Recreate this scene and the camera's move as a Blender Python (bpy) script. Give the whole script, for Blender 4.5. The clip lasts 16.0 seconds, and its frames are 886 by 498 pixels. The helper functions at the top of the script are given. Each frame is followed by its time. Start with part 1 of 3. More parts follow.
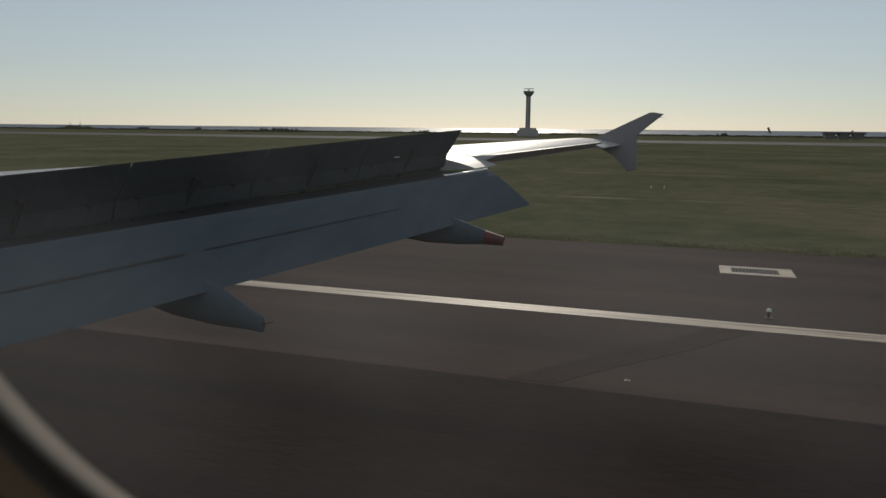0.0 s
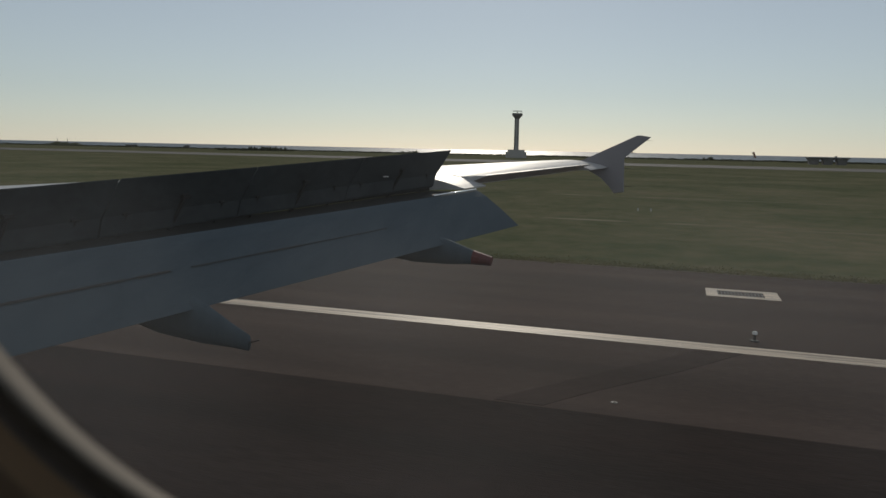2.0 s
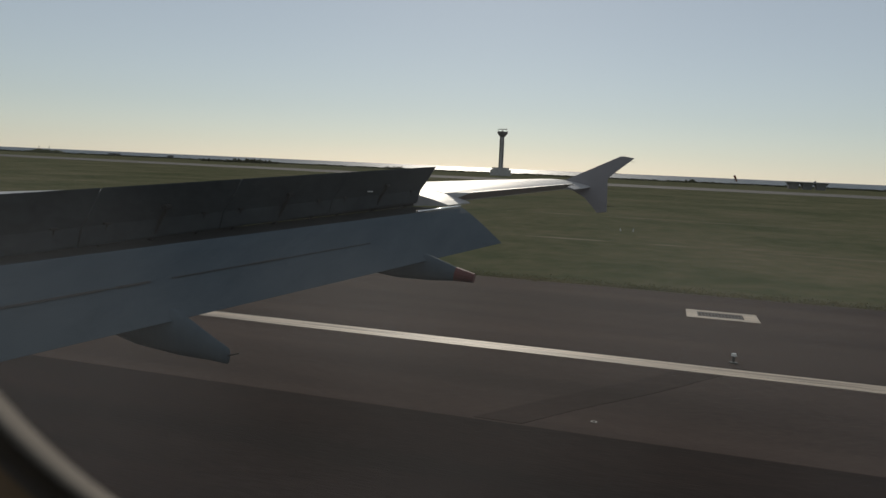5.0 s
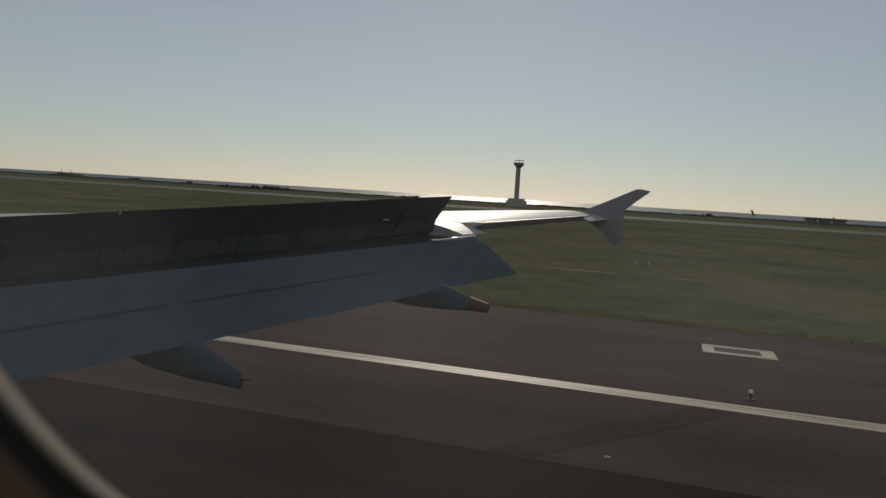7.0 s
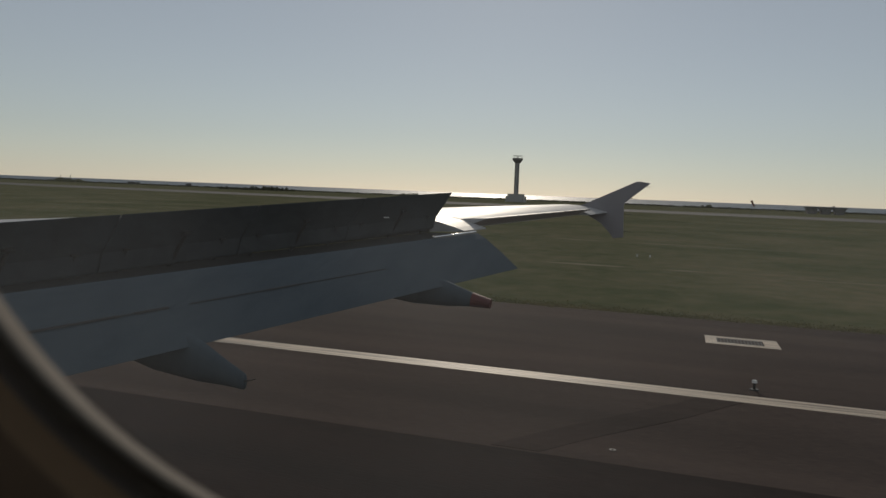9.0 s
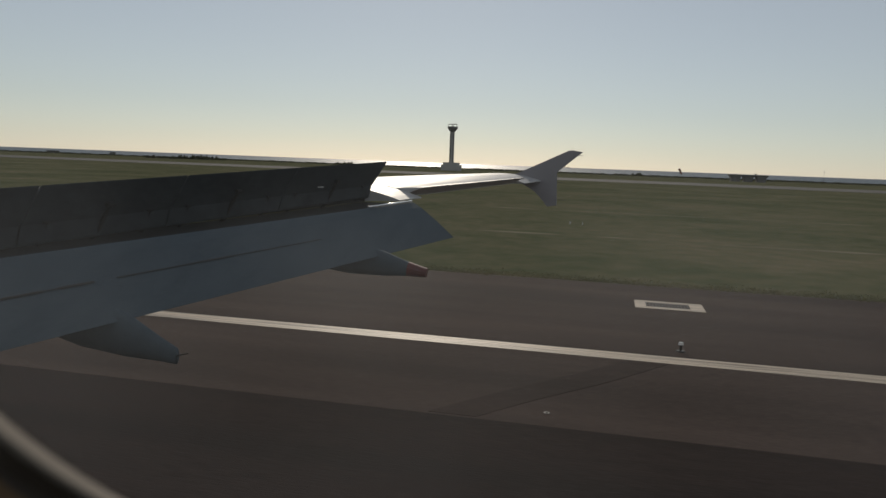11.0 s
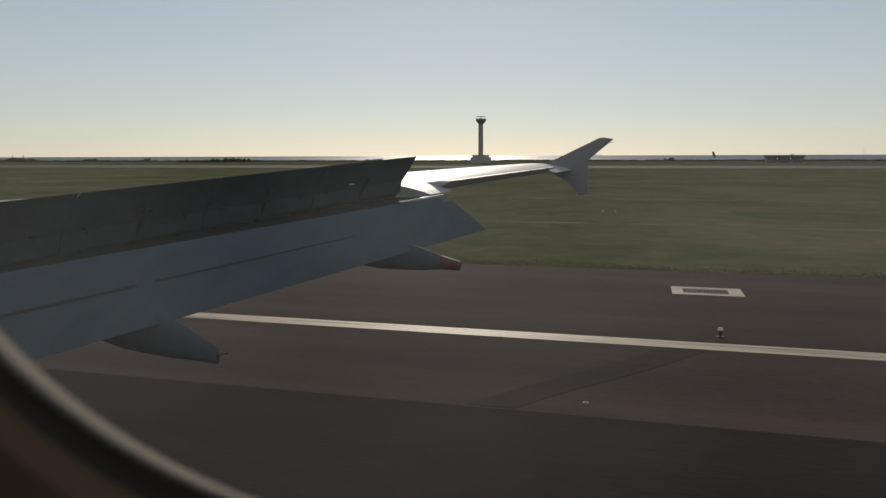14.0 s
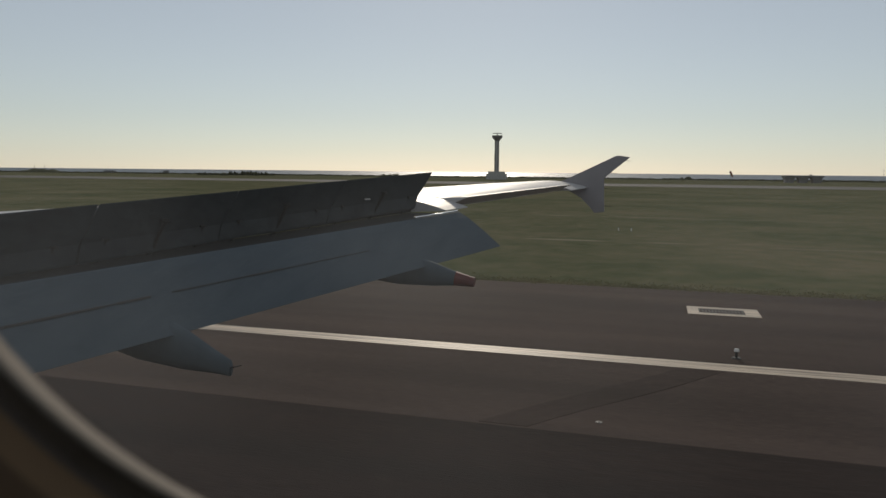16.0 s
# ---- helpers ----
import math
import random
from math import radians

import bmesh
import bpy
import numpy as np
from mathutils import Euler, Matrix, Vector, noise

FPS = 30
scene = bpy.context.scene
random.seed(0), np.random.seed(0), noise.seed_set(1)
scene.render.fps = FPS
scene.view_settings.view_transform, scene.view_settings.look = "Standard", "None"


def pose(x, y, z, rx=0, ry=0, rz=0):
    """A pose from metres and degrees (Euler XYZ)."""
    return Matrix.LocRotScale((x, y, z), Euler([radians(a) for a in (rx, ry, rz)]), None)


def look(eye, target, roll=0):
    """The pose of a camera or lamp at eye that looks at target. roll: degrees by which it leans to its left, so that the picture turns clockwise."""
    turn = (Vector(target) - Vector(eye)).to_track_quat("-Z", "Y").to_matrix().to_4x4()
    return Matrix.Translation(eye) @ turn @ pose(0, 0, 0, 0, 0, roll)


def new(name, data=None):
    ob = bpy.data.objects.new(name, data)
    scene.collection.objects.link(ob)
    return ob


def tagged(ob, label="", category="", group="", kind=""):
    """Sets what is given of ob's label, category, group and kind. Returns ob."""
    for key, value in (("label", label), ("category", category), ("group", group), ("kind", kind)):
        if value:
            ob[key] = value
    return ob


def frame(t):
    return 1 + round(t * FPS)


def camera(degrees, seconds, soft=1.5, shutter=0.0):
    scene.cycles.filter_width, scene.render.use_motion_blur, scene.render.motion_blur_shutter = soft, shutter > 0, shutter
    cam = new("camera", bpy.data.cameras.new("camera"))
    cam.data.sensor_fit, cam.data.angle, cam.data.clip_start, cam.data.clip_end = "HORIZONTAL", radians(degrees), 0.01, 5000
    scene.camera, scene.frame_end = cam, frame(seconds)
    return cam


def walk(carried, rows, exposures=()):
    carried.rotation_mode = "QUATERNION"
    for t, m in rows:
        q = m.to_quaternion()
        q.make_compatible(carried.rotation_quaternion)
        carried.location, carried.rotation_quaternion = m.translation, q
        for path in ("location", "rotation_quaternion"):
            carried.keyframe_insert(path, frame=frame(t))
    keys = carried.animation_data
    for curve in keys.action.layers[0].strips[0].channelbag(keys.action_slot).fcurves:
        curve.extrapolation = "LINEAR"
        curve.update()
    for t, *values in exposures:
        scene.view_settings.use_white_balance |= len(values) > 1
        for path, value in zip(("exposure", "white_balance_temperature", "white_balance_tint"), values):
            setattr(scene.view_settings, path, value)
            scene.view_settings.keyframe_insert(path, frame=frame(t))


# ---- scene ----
# ---------------------------------------------------------------- camera
EYE = Vector((1.55, 0.0, 5.03))
cam = camera(62.2, 16.0)
cam.data.dof.use_dof, cam.data.dof.focus_distance, cam.data.dof.aperture_fstop = True, 60.0, 16.0  # far focus leaves the window rim soft
ROWS = [  # seconds, sway in y and z, degrees: turn, tilt, lean
    (0, -0.0159, 0.0237, 18.69, -9.37, 0.53),
    (0.5, -0.0191, 0.0286, 18.26, -10.23, 0.74),
    (1.0, -0.0151, 0.0223, 17.92, -9.41, 0.78),
    (1.5, -0.0167, 0.0253, 17.24, -8.17, 1.12),
    (2.0, -0.0102, 0.0149, 17.75, -7.76, 1.2),
    (2.5, -0.0097, 0.0138, 17.98, -7.08, 1.33),
    (3.0, -0.0122, 0.0175, 17.89, -6.74, 1.27),
    (3.5, -0.0069, 0.0114, 17.25, -6.41, 1.51),
    (3.7, -0.0069, 0.0114, 16.5, -6.36, 1.81),
    (5.8, -0.0116, 0.018, 16.81, -6.04, 3.37),
    (6.0, -0.0116, 0.018, 16.86, -5.24, 3.37),
    (6.5, -0.0041, 0.0059, 17.66, -4.17, 2.72),
    (7.0, -0.0086, 0.0123, 17.73, -4.22, 3.48),
    (7.5, -0.0154, 0.0217, 17.18, -4.02, 3.12),
    (8.0, -0.015, 0.0212, 16.95, -4.1, 2.71),
    (8.5, -0.0084, 0.0119, 17.66, -4.13, 3.17),
    (9.0, -0.0038, 0.0045, 17.77, -4.45, 2.23),
    (9.5, -0.0043, 0.0062, 16.2, -5.46, 1.23),
    (10.0, -0.0058, 0.0091, 14.69, -6.51, 0.75),
    (10.2, -0.0058, 0.0091, 13.99, -6.61, 0.75),
    (12.3, -0.0064, 0.0127, 12.28, -7.02, 3.57),
    (12.5, -0.0064, 0.0127, 13.03, -7.22, 3.17),
    (13.0, -0.0094, 0.0155, 14.68, -7.64, 2.29),
    (13.5, -0.0027, 0.004, 15.11, -7.92, 0.74),
    (14.0, -0.0034, 0.0051, 15.22, -7.23, -0.17),
    (14.5, -0.0074, 0.0115, 15.8, -6.22, -0.66),
    (15.0, -0.0058, 0.0086, 16.04, -6.35, -0.3),
    (15.5, -0.0051, 0.0074, 16.24, -6.29, 0.17),
    (16.0, -0.0049, 0.007, 16.37, -6.01, 0.57),
]


def aim(sway_y, sway_z, turn, tilt, lean):
    """Camera pose: turn counts from the starboard beam towards the nose."""
    eye = EYE + Vector((0, sway_y, sway_z))
    a, b = radians(turn), radians(tilt)
    way = Vector((math.cos(b) * math.cos(a), math.cos(b) * math.sin(a), math.sin(b)))
    return look(eye, eye + way, lean)


walk(cam, [(r[0], aim(*r[1:])) for r in ROWS], [(0, -0.6, 6800, 12), (0.5, -0.48, 6800, 12), (1.0, -0.46, 6800, 12), (1.5, -0.56, 6800, 12), (2.0, -0.65, 6750, 11), (3.7, -0.6, 6750, 11), (5.8, -0.63, 6850, 12), (6.0, -0.66, 6850, 12), (6.4, -0.86, 6900, 12), (9.0, -0.85, 7000, 13), (10.2, -0.74, 7000, 13), (12.3, -0.5, 7000, 13), (16, -0.5, 7000, 13)])

# ---------------------------------------------------------------- world and sun
SUN_AZ, SUN_EL = radians(14.0), radians(24.2)
world = bpy.data.worlds.new("sky")
scene.world = world
world.use_nodes = True
wt = world.node_tree
sky = wt.nodes.new("ShaderNodeTexSky")
sky.sky_type, sky.sun_disc = "NISHITA", False
sky.sun_elevation, sky.sun_rotation = SUN_EL, radians(90) - SUN_AZ
sky.air_density, sky.dust_density, sky.ozone_density, sky.altitude = 1.0, 0.08, 3.0, 0
wt.nodes["Background"].inputs["Strength"].default_value = 0.10
haze = wt.nodes.new("ShaderNodeHueSaturation")  # thin summer haze takes the colour down
haze.inputs["Saturation"].default_value = 0.70
wt.links.new(sky.outputs[0], haze.inputs["Color"])
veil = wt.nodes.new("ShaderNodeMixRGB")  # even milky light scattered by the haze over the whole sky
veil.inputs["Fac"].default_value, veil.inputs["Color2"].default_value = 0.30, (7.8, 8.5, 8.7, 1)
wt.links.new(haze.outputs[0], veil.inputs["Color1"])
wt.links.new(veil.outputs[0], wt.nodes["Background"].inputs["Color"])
sun = new("sun", bpy.data.lights.new("sun", "SUN"))
sun.data.energy, sun.data.angle, sun.data.color = 2.0, radians(0.55), (1.0, 0.92, 0.80)
sun_way = Vector((math.cos(SUN_EL) * math.cos(SUN_AZ), math.cos(SUN_EL) * math.sin(SUN_AZ), math.sin(SUN_EL)))
sun.matrix_world = look(sun_way * 60, (0, 0, 0))


# ---------------------------------------------------------------- materials
def material(name, low, high, rough=0.6, scale=4.0, fine=60.0, metal=0.0, bump=0.1, stretch=(1, 1, 1), spec=0.5,
             rough_var=0.1, bump_dist=0.01, bias=(0.3, 0.7)):
    """Two-scale noise between two base colours, with a fine relief."""
    m = bpy.data.materials.new(name)
    m.use_nodes = True
    t = m.node_tree
    b = t.nodes["Principled BSDF"]
    co = t.nodes.new("ShaderNodeTexCoord")
    mp = t.nodes.new("ShaderNodeMapping")
    mp.inputs["Scale"].default_value = stretch
    t.links.new(co.outputs["Object"], mp.inputs["Vector"])
    n1 = t.nodes.new("ShaderNodeTexNoise")
    n1.inputs["Scale"].default_value, n1.inputs["Detail"].default_value = scale, 6
    n2 = t.nodes.new("ShaderNodeTexNoise")
    n2.inputs["Scale"].default_value, n2.inputs["Detail"].default_value = fine, 4
    for n in (n1, n2):
        t.links.new(mp.outputs["Vector"], n.inputs["Vector"])
    mixn = t.nodes.new("ShaderNodeMix")
    mixn.inputs["Factor"].default_value = 0.35
    t.links.new(n1.outputs["Fac"], mixn.inputs["A"])
    t.links.new(n2.outputs["Fac"], mixn.inputs["B"])
    ramp = t.nodes.new("ShaderNodeValToRGB")
    ramp.color_ramp.elements[0].position, ramp.color_ramp.elements[1].position = bias
    ramp.color_ramp.elements[0].color, ramp.color_ramp.elements[1].color = (*low, 1), (*high, 1)
    t.links.new(mixn.outputs["Result"], ramp.inputs["Fac"])
    t.links.new(ramp.outputs["Color"], b.inputs["Base Color"])
    rr = t.nodes.new("ShaderNodeMapRange")
    rr.inputs["To Min"].default_value, rr.inputs["To Max"].default_value = max(0.02, rough - rough_var), min(1, rough + rough_var)
    t.links.new(n1.outputs["Fac"], rr.inputs["Value"])
    t.links.new(rr.outputs["Result"], b.inputs["Roughness"])
    b.inputs["Metallic"].default_value = metal
    b.inputs["Specular IOR Level"].default_value = spec
    if bump:
        bp = t.nodes.new("ShaderNodeBump")
        bp.inputs["Strength"].default_value, bp.inputs["Distance"].default_value = bump, bump_dist
        t.links.new(n2.outputs["Fac"], bp.inputs["Height"])
        t.links.new(bp.outputs["Normal"], b.inputs["Normal"])
    return m


M_RUNWAY = material("runway_asphalt", (0.0135, 0.0084, 0.0072), (0.036, 0.023, 0.0195), 0.9, 0.5, 25, stretch=(1, 0.08, 1), bump=0.5, bump_dist=0.02, spec=0.05, bias=(0.4, 0.62))
M_SHOULDER = material("shoulder_asphalt", (0.044, 0.0315, 0.0265), (0.090, 0.064, 0.054), 0.93, 0.35, 25, stretch=(1, 0.15, 1), bump=0.5, bump_dist=0.02, spec=0.05, bias=(0.4, 0.62))
M_PAINT = material("line_paint", (0.17, 0.135, 0.10), (0.66, 0.53, 0.40), 0.55, 9, 30, stretch=(1, 0.02, 1), bump=0.25, spec=0.3, bias=(0.34, 0.56))
M_CONCRETE = material("pale_concrete", (0.09, 0.083, 0.072), (0.15, 0.135, 0.12), 0.9, 0.05, 1, bump=0.2, spec=0.2)
M_DARKPATCH = material("bitumen", (0.033, 0.0232, 0.0195), (0.066, 0.046, 0.039), 0.93, 0.35, 25, stretch=(1, 0.15, 1), bump=0.5, bump_dist=0.02, spec=0.05, bias=(0.4, 0.62))
M_METAL_DARK = material("dark_iron", (0.03, 0.03, 0.03), (0.07, 0.065, 0.06), 0.55, 8, 60, metal=0.6, bump=0.2)
M_WING = material("wing_grey_paint", (0.44, 0.43, 0.425), (0.53, 0.52, 0.515), 0.46, 1.2, 12, stretch=(1, 3, 1), bump=0.02, spec=0.27, rough_var=0.05)
# wing grey darkened and blued: the shade behind the wing is in the colour
M_FLAP = material("flap_grey_in_shade", (0.058, 0.081, 0.100), (0.088, 0.114, 0.134), 0.75, 1.5, 14, stretch=(1, 4, 1), bump=0.03, spec=0.06)
# backlit rear faces: their shade is painted into this near-black grey
M_SPOILER = material("spoiler_shaded_underside", (0.034, 0.042, 0.048), (0.066, 0.078, 0.085), 0.7, 1.6, 9, stretch=(1, 2, 1), bump=0.05, spec=0.15)
# recess shade under the spoilers, put into a near-black colour
M_CAVITY = material("bay_shade", (0.022, 0.024, 0.025), (0.04, 0.042, 0.043), 0.7, 3, 20, bump=0.1, spec=0.2)
M_FENCE = material("fence_grey_paint", (0.23, 0.215, 0.225), (0.30, 0.285, 0.295), 0.45, 2, 20, bump=0.03, spec=0.4)
M_RED = material("red_tip_paint", (0.085, 0.011, 0.011), (0.13, 0.020, 0.019), 0.5, 5, 40, bump=0.05)
M_SEAL = material("black_rubber", (0.015, 0.015, 0.015), (0.03, 0.03, 0.03), 0.6, 5, 50, bump=0.1)
# seal groove colour raised to make up for missing cabin light
M_REVEAL = material("reveal_lightened", (0.30, 0.265, 0.245), (0.38, 0.335, 0.31), 0.7, 5, 50, bump=0.1, spec=0.2)
M_TOWER = material("tower_concrete", (0.34, 0.33, 0.31), (0.46, 0.44, 0.42), 0.85, 0.3, 4, bump=0.1, spec=0.2)
M_SHED = material("shed_concrete", (0.12, 0.115, 0.11), (0.20, 0.19, 0.18), 0.85, 0.3, 4, bump=0.1, spec=0.2)
M_BUSH = material("bush_leaves", (0.045, 0.052, 0.024), (0.11, 0.105, 0.055), 0.8, 0.2, 3, bump=0, spec=0.2)
# one cabin plastic in two tones: lit edge painted lighter, panel darkened as shade
M_LIP = material("cabin_lip_lit", (0.58, 0.40, 0.25), (0.66, 0.47, 0.31), 0.6, 3, 80, bump=0.05)
M_CABIN = material("cabin_plastic_shaded", (0.40, 0.28, 0.195), (0.46, 0.335, 0.24), 0.6, 3, 80, bump=0.05)
M_TRIM = material("window_trim", (0.25, 0.222, 0.19), (0.33, 0.295, 0.255), 0.95, 6, 90, bump=0.05, spec=0.03)
M_POLISHED = material("polished_aluminium", (0.8, 0.8, 0.8), (0.9, 0.9, 0.9), 0.22, 3, 40, metal=1.0, bump=0, rough_var=0.05)
M_WHITE = material("white_paint", (0.55, 0.54, 0.52), (0.8, 0.79, 0.77), 0.5, 5, 40, bump=0.1)
M_ORANGE = material("windsock_cloth", (0.12, 0.045, 0.02), (0.2, 0.07, 0.03), 0.9, 3, 30, bump=0.1)
M_YELLOW = material("yellow_line_paint", (0.28, 0.2, 0.07), (0.6, 0.45, 0.16), 0.6, 9, 30, bump=0.3, spec=0.25, bias=(0.34, 0.56))
M_SOIL = material("dry_soil", (0.19, 0.17, 0.115), (0.30, 0.26, 0.19), 0.95, 0.3, 3, stretch=(1, 0.15, 1), bump=0.5, bump_dist=0.05, spec=0.0)
M_SKIN = material("fuselage_paint", (0.6, 0.6, 0.6), (0.7, 0.7, 0.7), 0.3, 0.5, 10, bump=0.02)


def grass_material():
    """Mown airfield grass: green and straw patches, finer tussocks and a rough relief."""
    m = material("grass_soil", (0.068, 0.084, 0.041), (0.21, 0.184, 0.115), 0.95, 0.055, 0.5, bump=0.7, bump_dist=0.12, spec=0.0)
    t = m.node_tree
    n1, n2 = [n for n in t.nodes if n.type == "TEX_NOISE"]
    n1.inputs["Roughness"].default_value, n2.inputs["Roughness"].default_value = 0.62, 0.7
    n1.inputs["Distortion"].default_value = 0.4
    ramp = [n for n in t.nodes if n.type == "VALTORGB"][0].color_ramp
    ramp.elements[0].position, ramp.elements[1].position = 0.34, 0.68
    for p, c in ((0.44, (0.101, 0.107, 0.058)), (0.55, (0.144, 0.135, 0.080)), (0.62, (0.175, 0.149, 0.094))):
        ramp.elements.new(p).color = (*c, 1)
    next(n for n in t.nodes if n.type == "MIX").inputs["Factor"].default_value = 0.45
    return m


M_GRASS = grass_material()


def leaf_material(name, low, high):
    """Thin leaves that let the low sun shine through."""
    m = material(name, low, high, 0.7, 0.3, 8, bump=0, spec=0.2)
    t = m.node_tree
    b = t.nodes["Principled BSDF"]
    thin = t.nodes.new("ShaderNodeBsdfTranslucent")
    for l in list(t.links):
        if l.to_socket == b.inputs["Base Color"]:
            t.links.new(l.from_socket, thin.inputs["Color"])
    mix = t.nodes.new("ShaderNodeMixShader")
    mix.inputs["Fac"].default_value = 0.6
    t.links.new(b.outputs[0], mix.inputs[1])
    t.links.new(thin.outputs[0], mix.inputs[2])
    t.links.new(mix.outputs[0], t.nodes["Material Output"].inputs["Surface"])
    return m


M_BLADE = leaf_material("grass_blades", (0.080, 0.088, 0.045), (0.17, 0.152, 0.092))


def sea_material():
    m = bpy.data.materials.new("sea_water")
    m.use_nodes = True
    t = m.node_tree
    b = t.nodes["Principled BSDF"]
    b.inputs["Base Color"].default_value = (0.012, 0.03, 0.045, 1)
    b.inputs["Roughness"].default_value = 0.42
    b.inputs["IOR"].default_value = 1.33
    co = t.nodes.new("ShaderNodeTexCoord")
    n = t.nodes.new("ShaderNodeTexNoise")
    n.inputs["Scale"].default_value, n.inputs["Detail"].default_value = 0.12, 6
    t.links.new(co.outputs["Object"], n.inputs["Vector"])
    bp = t.nodes.new("ShaderNodeBump")
    bp.inputs["Strength"].default_value, bp.inputs["Distance"].default_value = 1.0, 1.0
    t.links.new(n.outputs["Fac"], bp.inputs["Height"])
    t.links.new(bp.outputs["Normal"], b.inputs["Normal"])
    return m


# veiling sun glare, painted into the pane as thicker film
GLARE_VEILS = [(-0.017, 0.0, 0.037, 0.021), (0.032, -0.005, 0.030, 0.017), (0.090, -0.018, 0.072, 0.017)]


def pane_material():
    """Clear acrylic with a film of dust, fine scratches and painted veils of sun glare."""
    m = bpy.data.materials.new("acrylic_pane")
    m.use_nodes = True
    t = m.node_tree
    for n in list(t.nodes):
        t.nodes.remove(n)
    out = t.nodes.new("ShaderNodeOutputMaterial")
    clear = t.nodes.new("ShaderNodeBsdfTransparent")
    clear.inputs["Color"].default_value = (0.97, 0.98, 0.98, 1)
    dust = t.nodes.new("ShaderNodeBsdfTranslucent")
    dust.inputs["Color"].default_value = (0.75, 0.78, 0.80, 1)
    co = t.nodes.new("ShaderNodeTexCoord")
    n = t.nodes.new("ShaderNodeTexNoise")
    n.inputs["Scale"].default_value, n.inputs["Detail"].default_value = 26, 5
    t.links.new(co.outputs["Object"], n.inputs["Vector"])
    r = t.nodes.new("ShaderNodeMapRange")
    r.inputs["From Min"].default_value, r.inputs["From Max"].default_value = 0.35, 0.8
    r.inputs["To Min"].default_value, r.inputs["To Max"].default_value = 0.004, 0.020
    t.links.new(n.outputs["Fac"], r.inputs["Value"])
    mix = t.nodes.new("ShaderNodeMixShader")
    total = r.outputs["Result"]
    # sun glare painted as soft veils: place on the pane (y, z from the eye), reach, strength
    for y, z, reach, strength in GLARE_VEILS:
        sub = t.nodes.new("ShaderNodeVectorMath")
        sub.operation = "SUBTRACT"
        sub.inputs[1].default_value = (EYE.x + 0.0965, y, EYE.z + z)
        t.links.new(co.outputs["Object"], sub.inputs[0])
        flat = t.nodes.new("ShaderNodeVectorMath")
        flat.operation = "MULTIPLY"
        flat.inputs[1].default_value = (0, 1, 1.7)
        t.links.new(sub.outputs[0], flat.inputs[0])
        off = t.nodes.new("ShaderNodeVectorMath")
        off.operation = "LENGTH"
        t.links.new(flat.outputs[0], off.inputs[0])
        g = t.nodes.new("ShaderNodeMapRange")
        g.interpolation_type = "SMOOTHERSTEP"
        g.inputs["From Min"].default_value, g.inputs["From Max"].default_value = 0.0, reach
        g.inputs["To Min"].default_value, g.inputs["To Max"].default_value = strength, 0.0
        t.links.new(off.outputs["Value"], g.inputs["Value"])
        add = t.nodes.new("ShaderNodeMath")
        t.links.new(total, add.inputs[0])
        t.links.new(g.outputs["Result"], add.inputs[1])
        total = add.outputs[0]
    t.links.new(total, mix.inputs["Fac"])
    t.links.new(clear.outputs[0], mix.inputs[1])
    t.links.new(dust.outputs[0], mix.inputs[2])
    t.links.new(mix.outputs[0], out.inputs["Surface"])
    return m


M_SEA, M_PANE = sea_material(), pane_material()


# ---------------------------------------------------------------- mesh helpers
def mesh_object(name, bm, mat, smooth=False):
    me = bpy.data.meshes.new(name)
    bmesh.ops.recalc_face_normals(bm, faces=bm.faces)
    bm.to_mesh(me)
    bm.free()
    me.materials.append(mat)
    if smooth:
        me.polygons.foreach_set("use_smooth", [True] * len(me.polygons))
    return new(name, me)


def part(name, bm, mat, parent, label="", smooth=False):
    ob = mesh_object(name, bm, mat, smooth)
    ob.parent = parent
    if parent is not None:
        ob.matrix_parent_inverse = Matrix.Identity(4)
    return tagged(ob, label) if label else ob


def thing(name, label, category, group="", kind="", at=(0, 0, 0)):
    ob = new(name)
    ob.location = at
    ob.empty_display_size = 0.2
    return tagged(ob, label, category, group, kind)


def box(bm, lo, hi, bevel=0.0):
    c = [(a + b) / 2 for a, b in zip(lo, hi)]
    s = [b - a for a, b in zip(lo, hi)]
    r = bmesh.ops.create_cube(bm, size=1, matrix=Matrix.Translation(c) @ Matrix.Diagonal((*s, 1)))
    if bevel:
        es = {e for v in r["verts"] for e in v.link_edges}
        bmesh.ops.bevel(bm, geom=list(es), offset=bevel, segments=2, affect="EDGES")
    return bm


def rod(bm, a, b, r1, r2=None, seg=10):
    a, b = Vector(a), Vector(b)
    m = (b - a).to_track_quat("Z", "Y").to_matrix().to_4x4()
    bmesh.ops.create_cone(bm, cap_ends=True, segments=seg, radius1=r1, radius2=r1 if r2 is None else r2, depth=(b - a).length,
                          matrix=Matrix.Translation((a + b) / 2) @ m)
    return bm


def loft(bm, rings, caps=True):
    """Skin a row of closed rings that have the same count of points."""
    vs = [[bm.verts.new(p) for p in ring] for ring in rings]
    n = len(vs[0])
    for a, b in zip(vs, vs[1:]):
        for i in range(n):
            bm.faces.new((a[i], a[(i + 1) % n], b[(i + 1) % n], b[i]))
    if caps:
        bm.faces.new(vs[0])
        bm.faces.new(list(reversed(vs[-1])))
    return bm


def plate(bm, outline, axis, lo, hi, bevel=0.0):
    """A flat outline (two coordinates) given thickness along an axis."""
    def at(p, d):
        q = list(p)
        q.insert(axis, d)
        return q
    loft(bm, [[at(p, lo) for p in outline], [at(p, hi) for p in outline]])
    if bevel:
        bmesh.ops.bevel(bm, geom=list(bm.edges), offset=bevel, segments=1, affect="EDGES")
    return bm


